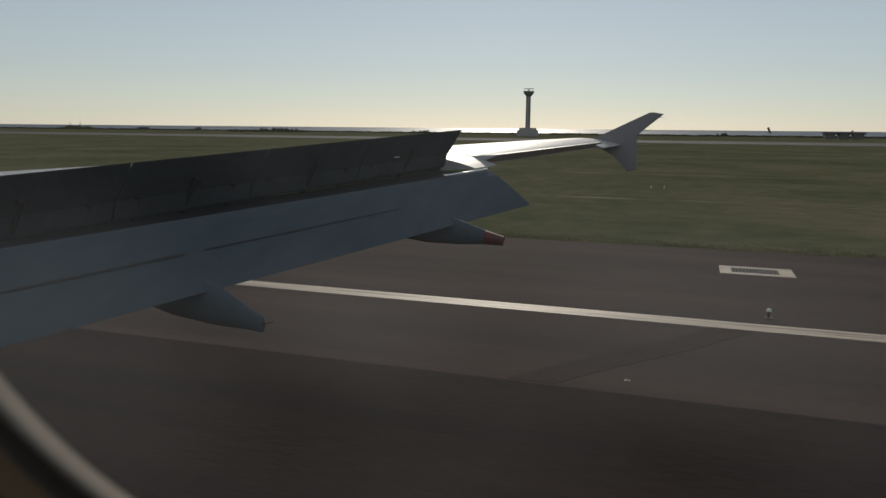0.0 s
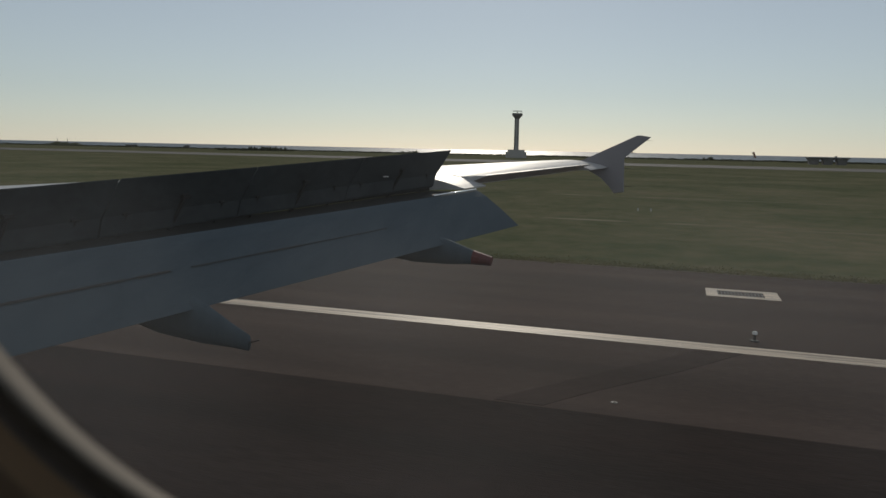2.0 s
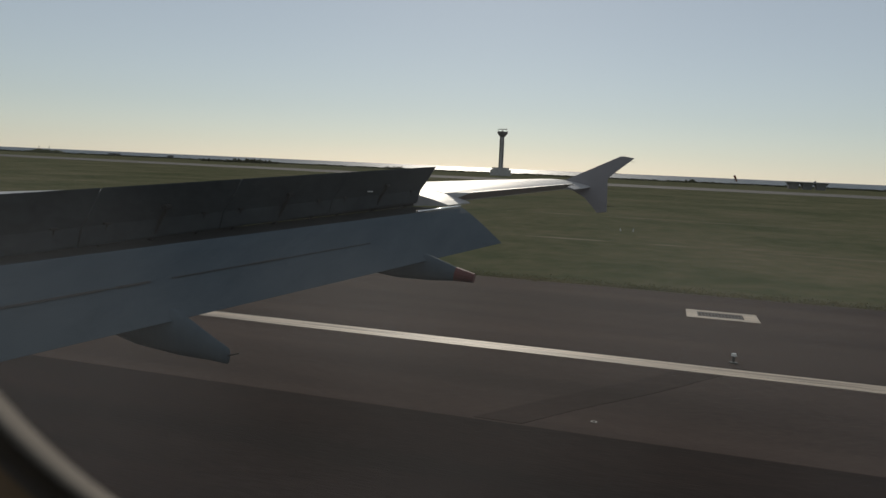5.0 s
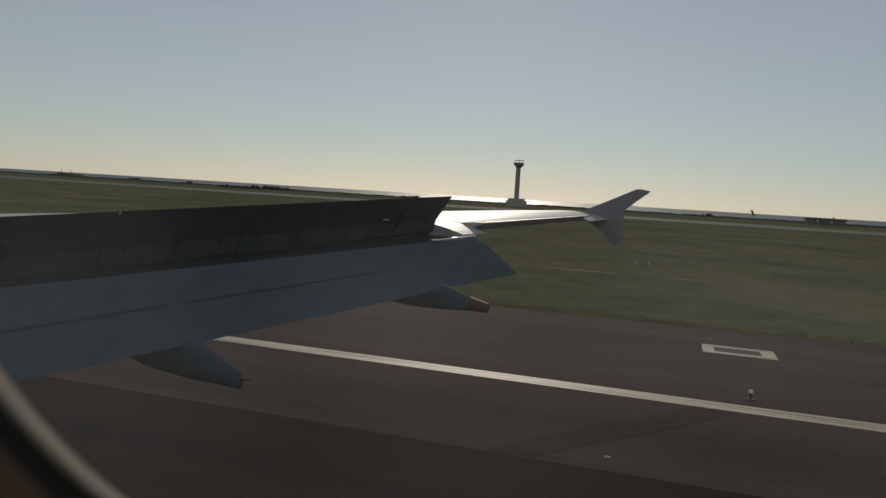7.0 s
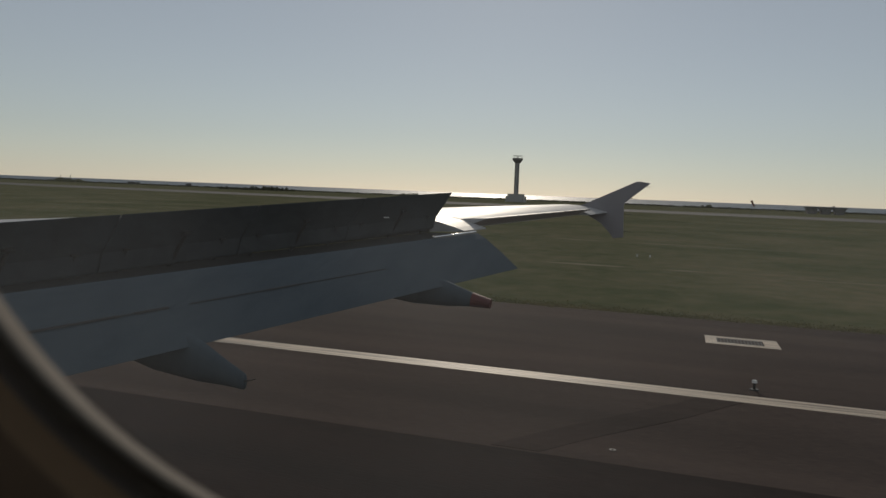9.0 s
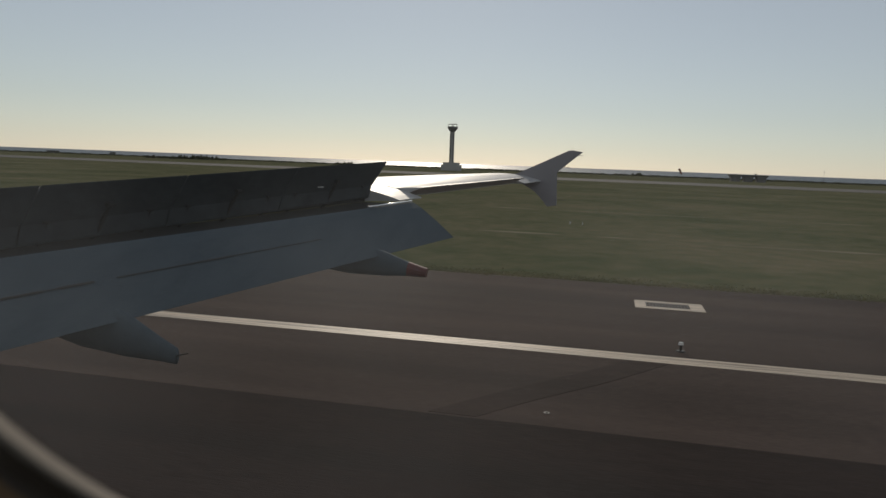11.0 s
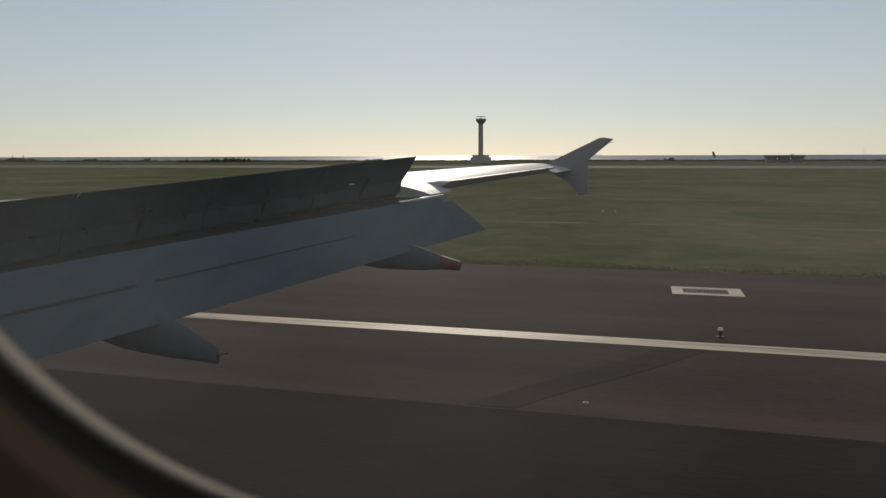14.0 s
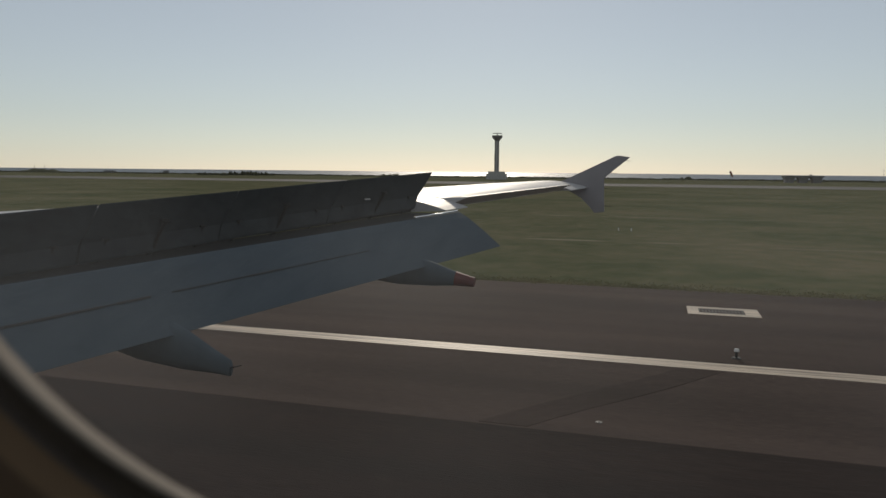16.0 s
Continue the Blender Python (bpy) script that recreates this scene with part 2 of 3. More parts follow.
# ---------------------------------------------------------------- ground, runway, sea
SHORE = 760.0
bm = bmesh.new()
edge = []
for i in range(161):
    y = -4800 + 60 * i
    edge.append((SHORE + 26 * noise.noise((y * 0.004, 0, 0)) + 10 * noise.noise((y * 0.02, 3, 0)), y, -0.03))
back = [(-4800, p[1], -0.03) for p in edge]
foot = [(p[0] + 3, p[1], -0.8) for p in edge]
rows3 = [[bm.verts.new(p) for p in r] for r in (back, edge, foot)]
for a, b in zip(rows3, rows3[1:]):
    for i in range(160):
        bm.faces.new((a[i], b[i], b[i + 1], a[i + 1]))
ground = mesh_object("ground", bm, M_GRASS)
tagged(ground, "rough olive-green airfield grass with dry brown streaks", "ground", kind="structure")

bm = bmesh.new()
box(bm, (700, -4900, -1.4), (4960, 4900, -0.4))
for v in bm.verts:  # the sheet ends short of the true horizon: lift its far rim to eye level
    if v.co.x > 4000 and v.co.z > -1:
        v.co.z = 4.6
tagged(mesh_object("water", bm, M_SEA), "calm grey-blue sea glittering under the low sun", "sea", kind="structure")


def slab(name, x0, x1, y0, y1, top, mat, label, category="pavement"):
    b = box(bmesh.new(), (x0, y0, top - 0.1), (x1, y1, top))
    ob = mesh_object(name, b, mat)
    return tagged(ob, label, category, kind="structure")


RW = EYE.x  # plan distances below count from the eye
slab("runway", -22.0, RW + 14.0, -900, 1500, 0.004, M_RUNWAY, "dark rubber-stained asphalt runway", "runway")
slab("road", RW + 14.0, RW + 33.3, -900, 1500, 0.0, M_SHOULDER, "worn grey-brown asphalt runway shoulder", "pavement")
line = tagged(new("trim"), "streaked white painted runway edge line", "line marking", kind="structure")
for k in range(4):
    x = RW + 19.78 + 0.192 * k
    part("stripe", box(bmesh.new(), (x, -900, -0.02), (x + 0.17, 1500, 0.012)), M_PAINT, line)
slab("pavement", RW + 298, RW + 372, -2500, 3500, 0.02, M_CONCRETE, "pale concrete taxiway strip beyond the grass", "taxiway")

# ---------------------------------------------------------------- the airliner
def at(dx, y, z):
    return (EYE.x + dx, y, EYE.z + z)


KINK = 4.3
TOP = [(0, 0), (0.04, 0.013), (0.1, 0.03), (0.2, 0.055), (0.3, 0.071), (0.45, 0.088), (0.65, 0.085), (0.8, 0.069), (0.9, 0.049), (0.96, 0.03), (0.99, 0.014)]
LOW = [(1, 0), (0.99, -0.012), (0.96, -0.022), (0.9, -0.033), (0.8, -0.043), (0.6, -0.048), (0.45, -0.04), (0.3, -0.025), (0.2, -0.016), (0.1, -0.008), (0, -0.006)]


def trailing(dx):
    return 1.42 + 0.29 * (15.4 - max(dx, KINK))


def chord(dx):
    return 2.92 + 0.51 * (15.4 - dx) - trailing(dx)


def z_trailing(dx):
    return -0.30 + 0.049 * (dx - 15.1)


def section(dx, s0=0.0, s1=1.0):
    """The wing's outline at a span station, between two parts of the chord counted from the trailing edge."""
    c, y, z = chord(dx), trailing(dx), z_trailing(dx)
    xs, hs = zip(*TOP)
    xl, hl = zip(*reversed(LOW))
    def upper(s):
        return np.interp(s, xs + (1,), hs + (0,))
    def lower(s):
        return np.interp(s, xl, hl)
    steps = [s0 + (s1 - s0) * k for k in (0, 0.05, 0.12, 0.25, 0.4, 0.55, 0.7, 0.82, 0.9, 0.95, 0.98)]
    ring = [at(dx, y + c * s, z + c * upper(s)) for s in steps]
    ring += [at(dx, y + c * s, z + c * (lower(s) if s < 1 else 0)) for s in [s1] + steps[::-1]]
    return ring


airliner = thing("airliner", "grey narrow-body airliner rolling out with spoilers raised", "airplane")
SPOIL_OUT, AIL_IN, AIL_OUT, TIP = 10.15, 10.75, 14.55, 15.4
bm = bmesh.new()
loft(bm, [section(d, 0.205) for d in (0.35, 2.2, KINK, 6, 8, SPOIL_OUT)])
loft(bm, [section(d) for d in (SPOIL_OUT, 10.45, AIL_IN - 0.01)])
loft(bm, [section(d, 0.165) for d in (AIL_IN - 0.01, 12, 13.3, AIL_OUT + 0.01)])
loft(bm, [section(d) for d in (AIL_OUT + 0.01, 15.0, TIP)])
wing = part("wing", bm, M_WING, airliner, "light grey painted wing with a smooth glossy top", smooth=False)

# spar face and the lower shroud panel ahead of the flap, recess shade in their dark colour
bm = bmesh.new()
rings = []
for d in (0.4, KINK, 7, SPOIL_OUT):
    c, y, z = chord(d), trailing(d) + 0.205 * chord(d), z_trailing(d)
    rings.append([at(d, y - 0.004, z + 0.056 * c), at(d, y - 0.02, z + 0.05 * c), at(d, y - 0.02, z - 0.018 * c), at(d, y - 0.004, z - 0.018 * c)])
loft(bm, rings)
part("rear_spar", bm, M_CAVITY, wing, "rear spar face coloured as in shade")
bm = bmesh.new()
rings = []
for d in (0.4, KINK, 7, SPOIL_OUT):
    c, y, z = chord(d), trailing(d), z_trailing(d)
    rings.append([at(d, y + 0.205 * c, z - 0.02 * c), at(d, y - 0.2, z - 0.045), at(d, y - 0.2, z - 0.055), at(d, y + 0.205 * c, z - 0.02 * c - 0.03)])
loft(bm, rings)
part("shroud_panel", bm, M_CAVITY, wing, "shroud panel over the flap, coloured as in shade")


def spoiler_panel(d0, d1, up):
    """One raised panel: hinge on the wing's top, tapered to a sharp trailing edge."""
    rings = []
    for d in (d0, (d0 + d1) / 2, d1):
        hy = 3.15 + 0.29 * (10.15 - d) + 0.32
        hz = -0.40 - 0.0601 * (10.15 - d)
        ty, tz = hy - 0.512 * math.cos(up), hz + 0.512 * math.sin(up)
        n = Vector((0, math.sin(up), math.cos(up)))
        prof = [(-0.12, 0.0), (-0.1, 0.014), (0.5, 0.012), (0.97, 0.006), (1, 0.0), (0.97, -0.006), (0.6, -0.03), (0.2, -0.05), (-0.10, -0.12), (-0.16, -0.12)]
        rings.append([at(d, hy + (ty - hy) * s + n.y * h, hz + (tz - hz) * s + n.z * h) for s, h in prof])
    return loft(bmesh.new(), rings)


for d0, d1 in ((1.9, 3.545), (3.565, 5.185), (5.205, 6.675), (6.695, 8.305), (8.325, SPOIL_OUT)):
    part("spoiler", spoiler_panel(d0, d1, radians(51.3)), M_SPOILER, wing, "raised spoiler panel, grey darkened for its shaded back")
    mid, up = (d0 + d1) / 2, radians(51.3)
    for d, reach, r in ((mid, 0.5, 0.026), (d0 + 0.22, 0.22, 0.014), (d1 - 0.22, 0.22, 0.014)):
        hy, hz = 3.47 + 0.29 * (10.15 - d), -0.40 - 0.0601 * (10.15 - d)
        foot = (hy + 0.02, hz - 0.20)
        head = (hy - 0.512 * reach * math.cos(up) - 0.05 * math.sin(up), hz + 0.512 * reach * math.sin(up) - 0.05 * math.cos(up))
        bm = rod(bmesh.new(), at(d, *foot), at(d, *head), r, r * 0.7, 10)
        rod(bm, at(d - 0.05, *head), at(d + 0.05, *head), r * 0.9, None, 10)
        part("actuator" if r > 0.02 else "hinge_arm", bm, M_CAVITY, wing, "jack holding the panel up, coloured as in shade" if r > 0.02 else "")


# pale placard on the outer spoiler
bm = box(bmesh.new(), (-0.055, -0.004, -0.007), (0.055, 0.004, 0.007))
bmesh.ops.transform(bm, matrix=Matrix.Translation(at(8.95, 3.66, -0.36)) @ pose(0, 0, 0, -38, 0, -16), verts=bm.verts)
part("placard", bm, M_WHITE, wing, "small pale placard")


def flap_piece(d_list, a, b, drop, thick):
    """A strip of the extended flap between two parts of its chord."""
    rings = []
    for d in d_list:
        ny, nz = 5.593 - 0.29 * d, -0.5425 + 0.045 * (d - 9.864)
        ty, tz = 4.99 - 0.29 * d, -1.145 + 0.052 * (d - 7.34)
        n = Vector((0, -(tz - nz), ty - ny)).normalized()
        if n.z < 0:
            n = -n
        prof = [(0, -0.5), (0.03, -0.1), (0.2, 0.25), (0.6, 0.3), (1, 0.0), (1, -0.06), (0.6, -0.5), (0.25, -1.2), (0.06, -1.0)]
        ring = []
        for s, h in prof:
            q = a + (b - a) * s
            ring.append(at(d, ny + (ty - ny) * q + n.y * (h * thick + drop), nz + (tz - nz) * q + n.z * (h * thick + drop)))
        rings.append(ring)
    return loft(bmesh.new(), rings)


FLAP_SPAN = [2.6, 4.2, 6, 8, 9.2, 10.0]
flap = part("flap", flap_piece(FLAP_SPAN, -0.02, 1.0, -0.012, 0.05), M_FLAP, wing, "flap lowered behind the wing, coloured in blue-grey shade", smooth=False)
# polished rod along the sunlit outer end only, added to give the sun glint
bm = bmesh.new()
rod(bm, at(8.95, 5.593 - 0.29 * 8.95, -0.5425 + 0.045 * (8.95 - 9.864)), at(9.95, 5.593 - 0.29 * 9.95, -0.5425 + 0.045 * (9.95 - 9.864)), 0.014, 0.014, 10)
part("flap_nose_glint", bm, M_POLISHED, wing, "polished rod added for the glint on the flap nose", smooth=True)
for d0, d1, w in ((2.62, 3.6, 0.022), (3.6, 4.5, 0.030), (4.5, 4.62, 0.014), (4.62, 4.9, 0.032), (5.1, 5.9, 0.014), (5.9, 6.3, 0.024), (6.3, 7.6, 0.010)):
    part("flap_seam", flap_piece([d0, (d0 + d1) / 2, d1], 0.495 - w / 2, 0.495 + w / 2, 0.012, 0.008), M_SEAL, wing, "dark broken seam along the flap")
part("flap", flap_piece([0.5, 1.5, 2.55], 0.0, 1.0, -0.02, 0.10), M_FLAP, wing, "inboard flap lowered behind the wing, coloured in blue-grey shade")


def aileron_mesh():
    rings = []
    for d in (AIL_IN, 12, 13.3, AIL_OUT):
        c, y, z = chord(d), trailing(d), z_trailing(d)
        hy, hz = y + 0.163 * c, z + 0.044 * c
        ty, tz = y + 0.005, hz + 0.035
        rings.append([at(d, hy, hz), at(d, (hy + ty) / 2, (hz + tz) / 2 + 0.006), at(d, ty, tz), at(d, ty, tz - 0.01), at(d, hy - 0.02, hz - 0.05 * c)])
    return loft(bmesh.new(), rings)


aileron = part("aileron", aileron_mesh(), M_WING, wing, "light grey aileron turned slightly up")


def fairing(d, tip, front, width, height, red):
    """A canoe-shaped flap track fairing that ends in a blunt tip."""
    a, b = Vector((front[0], front[1])), Vector((tip[0], tip[1]))
    rings = []
    for s, w, h in ((0, 0.05, 0.05), (0.08, 0.35, 0.3), (0.2, 0.7, 0.7), (0.4, 1, 1), (0.6, 0.95, 0.95), (0.8, 0.62, 0.66), (0.93, 0.34, 0.38), (1.0, 0.22, 0.26)):
        p = a.lerp(b, s)
        ring = []
        for k in range(14):
            t = 2 * math.pi * k / 14
            ring.append(at(d + width * w * math.cos(t), p[0], p[1] + height * h * math.sin(t)))
        rings.append(ring)
    body = part("flap_fairing", loft(bmesh.new(), rings), M_FLAP, wing, "canoe-shaped flap track fairing, coloured in blue-grey shade", smooth=True)
    if red:
        p, q = a.lerp(b, 0.93), a.lerp(b, 1.035)
        cone = bmesh.new()
        rod(cone, at(d, p[0], p[1]), at(d, q[0], q[1]), height * 0.40, height * 0.26, 14)
        part("fairing_tip", cone, M_RED, wing, "red end cap of a fairing")
    else:
        q = a.lerp(b, 1.0)
        pin = bmesh.new()
        rod(pin, at(d, q[0], q[1]), at(d, q[0] - 0.1, q[1] + 0.03), 0.006, 0.004, 6)
        part("drain_pin", pin, M_METAL_DARK, wing)


fairing(4.9, (3.15, -1.53), (5.2, -0.93), 0.16, 0.25, False)
fairing(8.3, (2.12, -1.27), (4.3, -0.95), 0.15, 0.22, True)

# wing tip fence
FENCE = [(2.25, -0.26), (1.91, -0.14), (0.88, 0.36), (0.80, 0.365), (0.60, 0.335), (1.11, -0.09), (1.08, -0.78), (1.28, -0.81), (1.38, -0.68), (1.55, -0.50), (1.80, -0.36)]
bm = bmesh.new()
plate(bm, [(EYE.y + y, EYE.z + z) for y, z in FENCE], 0, EYE.x + TIP, EYE.x + TIP + 0.07)
bmesh.ops.bevel(bm, geom=list(bm.edges), offset=0.006, segments=1, affect="EDGES")
fence = part("wingtip_fence", bm, M_FENCE, wing, "grey arrow-shaped wingtip fence")
for y, z in ((0.74, 0.27), (1.0, 0.02), (1.105, -0.3), (1.085, -0.66)):
    bm = bmesh.new()
    rod(bm, at(TIP + 0.035, y + 0.02, z), at(TIP + 0.035, y - 0.17, z - 0.01), 0.006, 0.002, 6)
    part("static_wick", bm, M_SEAL, wing)
for d in (12.6, 13.4, 14.1):
    c, y, z = chord(d), trailing(d), z_trailing(d)
    bm = bmesh.new()
    rod(bm, at(d, y + 0.02, z + 0.044 * c + 0.03), at(d, y - 0.2, z + 0.044 * c + 0.03), 0.007, 0.002, 6)
    part("static_wick", bm, M_SEAL, wing)

# fuselage shell, open where the cabin window sits
CX, CZ, RAD = -0.14, EYE.z - 0.75, 1.975
bm = bmesh.new()
ys = [-16, -15] + [v for k in range(-28, 0) for v in (k * 0.53 - 0.12, k * 0.53 + 0.12)] + [-0.25, 0.35]
ys += [v for k in range(1, 30) for v in (k * 0.53 + 0.06, k * 0.53 + 0.30)] + [17, 18]
seg = 48
grid = [[bm.verts.new((CX + RAD * math.cos(2 * math.pi * k / seg), y, CZ + RAD * math.sin(2 * math.pi * k / seg))) for k in range(seg)] for y in ys]
for i in range(len(ys) - 1):
    opening = 0.2 < ys[i + 1] - ys[i] < 0.245
    for k in range(seg):
        if (ys[i] == -0.25 and 1 <= k <= 4) or (opening and k in (2, 3, 20, 21)):
            continue
        bm.faces.new((grid[i][k], grid[i][(k + 1) % seg], grid[i + 1][(k + 1) % seg], grid[i + 1][k]))
bm.faces.new(grid[0])
bm.faces.new(grid[-1])
part("fuselage", bm, M_SKIN, airliner, "pale painted fuselage shell")

# ---------------------------------------------------------------- cabin wall and window
tagged(mesh_object("floor", box(bmesh.new(), (CX - 1.72, -15.6, EYE.z - 1.26), (CX + 1.72, 17.4, EYE.z - 1.16)), M_SHED), "dark grey carpeted cabin floor", "floor", kind="structure")
WIN_Y, WIN_Z, HALF_W, HALF_H, CORNER = 0.007, 0.111, 0.1224, 0.1584, 0.0994


def rounded(grow, n=30):
    pts = []
    for k, (sy, sz) in enumerate(((1, 1), (-1, 1), (-1, -1), (1, -1))):
        for j in range(n + 1):
            t = math.pi / 2 * (k + j / n)
            pts.append((WIN_Y + sy * (HALF_W - CORNER) + (CORNER + grow) * math.cos(t), WIN_Z + sz * (HALF_H - CORNER) + (CORNER + grow) * math.sin(t)))
    return pts


def ring_wall(name, steps, mat, parent, label):
    """A tube round the window: steps of (depth, growth)."""
    bm = bmesh.new()
    rings = [[bm.verts.new(at(d, y, z)) for y, z in rounded(g)] for d, g in steps]
    for a, b in zip(rings, rings[1:]):
        for i in range(len(a)):
            j = (i + 1) % len(a)
            if (a[i].co - a[j].co).length > 1e-6 or (b[i].co - b[j].co).length > 1e-6:
                bm.faces.new((a[i], a[j], b[j], b[i]))
    bmesh.ops.remove_doubles(bm, verts=bm.verts, dist=1e-6)
    return part(name, bm, mat, parent, label, smooth=True)


wall = thing("wall_cabin", "beige plastic cabin side wall in deep shade", "cabin wall", kind="structure")
ring_wall("wall_panel", [(0.080, 0.30), (0.079, 0.05), (0.081, 0.020), (0.0840, 0.0072)], M_CABIN, wall, "beige moulded cabin side panel, darkened as in shade")
ring_wall("panel_lip", [(0.0840, 0.0072), (0.0846, 0.0060), (0.0856, 0.0044), (0.0864, 0.0034)], M_LIP, wall, "rounded lip of the side panel, painted lighter as its lit edge")
window = thing("window_1", "rounded cabin window with a pale worn trim ring", "window", kind="structure")
ring_wall("seal", [(0.0864, 0.0034), (0.0874, 0.0027), (0.0874, 0.0006), (0.0862, -0.0014)], M_REVEAL, window, "window seal, colour lightened in place of cabin light")
ring_wall("window_frame", [(0.0862, -0.0014), (0.0858, -0.002), (0.0862, -0.0028), (0.0900, -0.0008), (0.0942, 0.0014)], M_TRIM, window, "grey plastic trim ring")
bm = bmesh.new()
plate(bm, rounded(0.007), 0, 0, 0.004)
bmesh.ops.translate(bm, verts=bm.verts, vec=(EYE.x + 0.0945, EYE.y, EYE.z))
pane = part("pane", bm, M_PANE, window, "dusty scratched acrylic pane with sun glare in its film")
pane.visible_shadow = False

# ---------------------------------------------------------------- things on the airfield
def polar(az, dist):
    a = radians(az)
    return EYE.x + dist * math.cos(a), dist * math.sin(a)


def radar_tower():
    x, y = polar(12.27, 520)
    t = thing("radar_tower", "slender concrete radar tower on a stepped block", "tower", at=(x, y, 0))
    bm = bmesh.new()
    box(bm, (-6, -6.2, -0.5), (6, 6.2, 4.2), 0.15)
    box(bm, (-4.5, -5.2, 4.2), (4.5, 5.2, 5.8), 0.15)
    part("base", bm, M_TOWER, t, "stepped concrete base block")
    t.scale = (1, 1, 0.965)
    bm = bmesh.new()
    rod(bm, (0, 0, 5.8), (0, 0, 28.2), 1.6, 1.45, 24)
    part("shaft", bm, M_TOWER, t, "round concrete shaft")
    for s in (-1, 1):
        bm = bmesh.new()
        box(bm, (-1.75, s * 1.2 - 0.22, 5.8), (-1.15, s * 1.2 + 0.22, 28.0), 0.05)
        part("rib", bm, M_SHED, t, "darker vertical rib")
    bm = bmesh.new()
    rod(bm, (0, 0, 27.8), (0, 0, 30.2), 1.6, 3.5, 24)
    rod(bm, (0, 0, 30.2), (0, 0, 31.6), 3.6, 3.6, 24)
    part("platform", bm, M_SHED, t, "flared platform at the head")
    for k in range(12):
        a = 2 * math.pi * k / 12
        bm = bmesh.new()
        rod(bm, (3.4 * math.cos(a), 3.4 * math.sin(a), 31.6), (3.4 * math.cos(a), 3.4 * math.sin(a), 32.5), 0.04, seg=5)
        part("rail_post", bm, M_METAL_DARK, t)
    bm = bmesh.new()
    rod(bm, (0, 0, 31.6), (0, 0, 33.0), 0.35, 0.25, 10)
    part("antenna_mast", bm, M_METAL_DARK, t)
    bm = bmesh.new()
    box(bm, (-0.25, -3.2, 33.0), (0.25, 3.2, 33.5), 0.05)
    part("radar_antenna", bm, M_METAL_DARK, t, "flat bar-shaped radar antenna")


radar_tower()


def shelter():
    x, y = polar(-9.55, 540)
    t = thing("shelter", "low dark shelter with a flat roof on flared supports", "shelter", at=(x, y, 0))
    for k in range(3):
        c = (k - 1) * 8.2
        bm = bmesh.new()
        loft(bm, [[(-4, c - 2.5, -0.2), (4, c - 2.5, -0.2), (4, c + 2.5, -0.2), (-4, c + 2.5, -0.2)],
                  [(-4, c - 2.8, 2.6), (4, c - 2.8, 2.6), (4, c + 2.8, 2.6), (-4, c + 2.8, 2.6)],
                  [(-4, c - 3.9, 4.0), (4, c - 3.9, 4.0), (4, c + 3.9, 4.0), (-4, c + 3.9, 4.0)]])
        part("support", bm, M_SHED, t)
    bm = bmesh.new()
    box(bm, (-5, -12.4, 4.0), (5, 12.4, 4.7), 0.1)
    part("roof", bm, M_SHED, t, "flat dark roof slab")
    bm = bmesh.new()
    box(bm, (-1, -5.4, 4.8), (1, -4.4, 5.7), 0.1)
    part("vent_box", bm, M_SHED, t)


shelter()


def windsock():
    x, y = polar(-4.85, 420)
    t = thing("windsock", "windsock hanging slack from a leaning mast", "windsock", at=(x, y, 0))
    bm = bmesh.new()
    rod(bm, (0, 0, -0.1), (0, 0, 6.6), 0.09, 0.06, 8)
    part("mast", bm, M_METAL_DARK, t)
    bm = bmesh.new()
    rod(bm, (0, 0.3, 6.7), (0, -1.2, 3.7), 0.6, 0.34, 12)
    part("sock", bm, M_ORANGE, t, "faded orange cloth cone")


windsock()


def mast(az, dist, h):
    x, y = polar(az, dist)
    t = thing("antenna_mast", "thin grey antenna mast", "mast", group="antenna masts", at=(x, y, 0))
    bm = bmesh.new()
    rod(bm, (0, 0, -0.1), (0, 0, h), 0.12, 0.05, 6)
    part("pole", bm, M_METAL_DARK, t)
    bm = bmesh.new()
    box(bm, (-0.06, -0.8, h - 1.2), (0.06, 0.8, h - 1.05))
    part("crossarm", bm, M_METAL_DARK, t)


mast(-14.4, 620, 10)


def drain(y, solid):
    """A grated pit in a painted frame; solid: metres of plain painted slab on its forward side."""
    t = thing("drain_cover", "iron drain grating in a white painted rectangle" if not solid else "iron drain grating beside a white painted slab", "drain",
              group="drains along the shoulder", at=(EYE.x + 28.5, y, 0))
    e = 0.12 if solid else 0.35
    for x0, x1, y0, y1 in ((-0.8, 0.8, -1.25, -0.75), (-0.8, 0.8, 0.85, 1.25 + solid), (0.8 - e, 0.8, -0.75, 0.85), (-0.8, e - 0.8, -0.75, 0.85)):
        part("border", box(bmesh.new(), (x0, y0, -0.05), (x1, y1, 0.016)), M_PAINT, t, "white painted border")
    part("pit", box(bmesh.new(), (e - 0.8, -0.75, -0.05), (0.8 - e, 0.85, 0.006)), M_DARKPATCH, t, "dark pit under the grating")
    for k in range(14):
        q = -0.70 + k * 0.115
        part("bar", box(bmesh.new(), (e - 0.8, q, 0.0), (0.8 - e, q + 0.05, 0.02)), M_METAL_DARK, t)


for k in range(-5, 6):
    drain(-2.4 + 18.6 * k, 0.0 if k % 2 == 0 else 1.1)


def marker_stake(y):
    t = thing("marker_stake", "short white marker stake standing in the grass", "stake", group="marker stakes", at=(EYE.x + 66.9, y, -0.03))
    part("post", rod(bmesh.new(), (0, 0, -0.1), (0, 0, 0.22), 0.04, 0.035, 10), M_WHITE, t)
    part("cap", rod(bmesh.new(), (0, 0, 0.22), (0, 0, 0.26), 0.045, 0.03, 10), M_POLISHED, t, "bright metal cap")


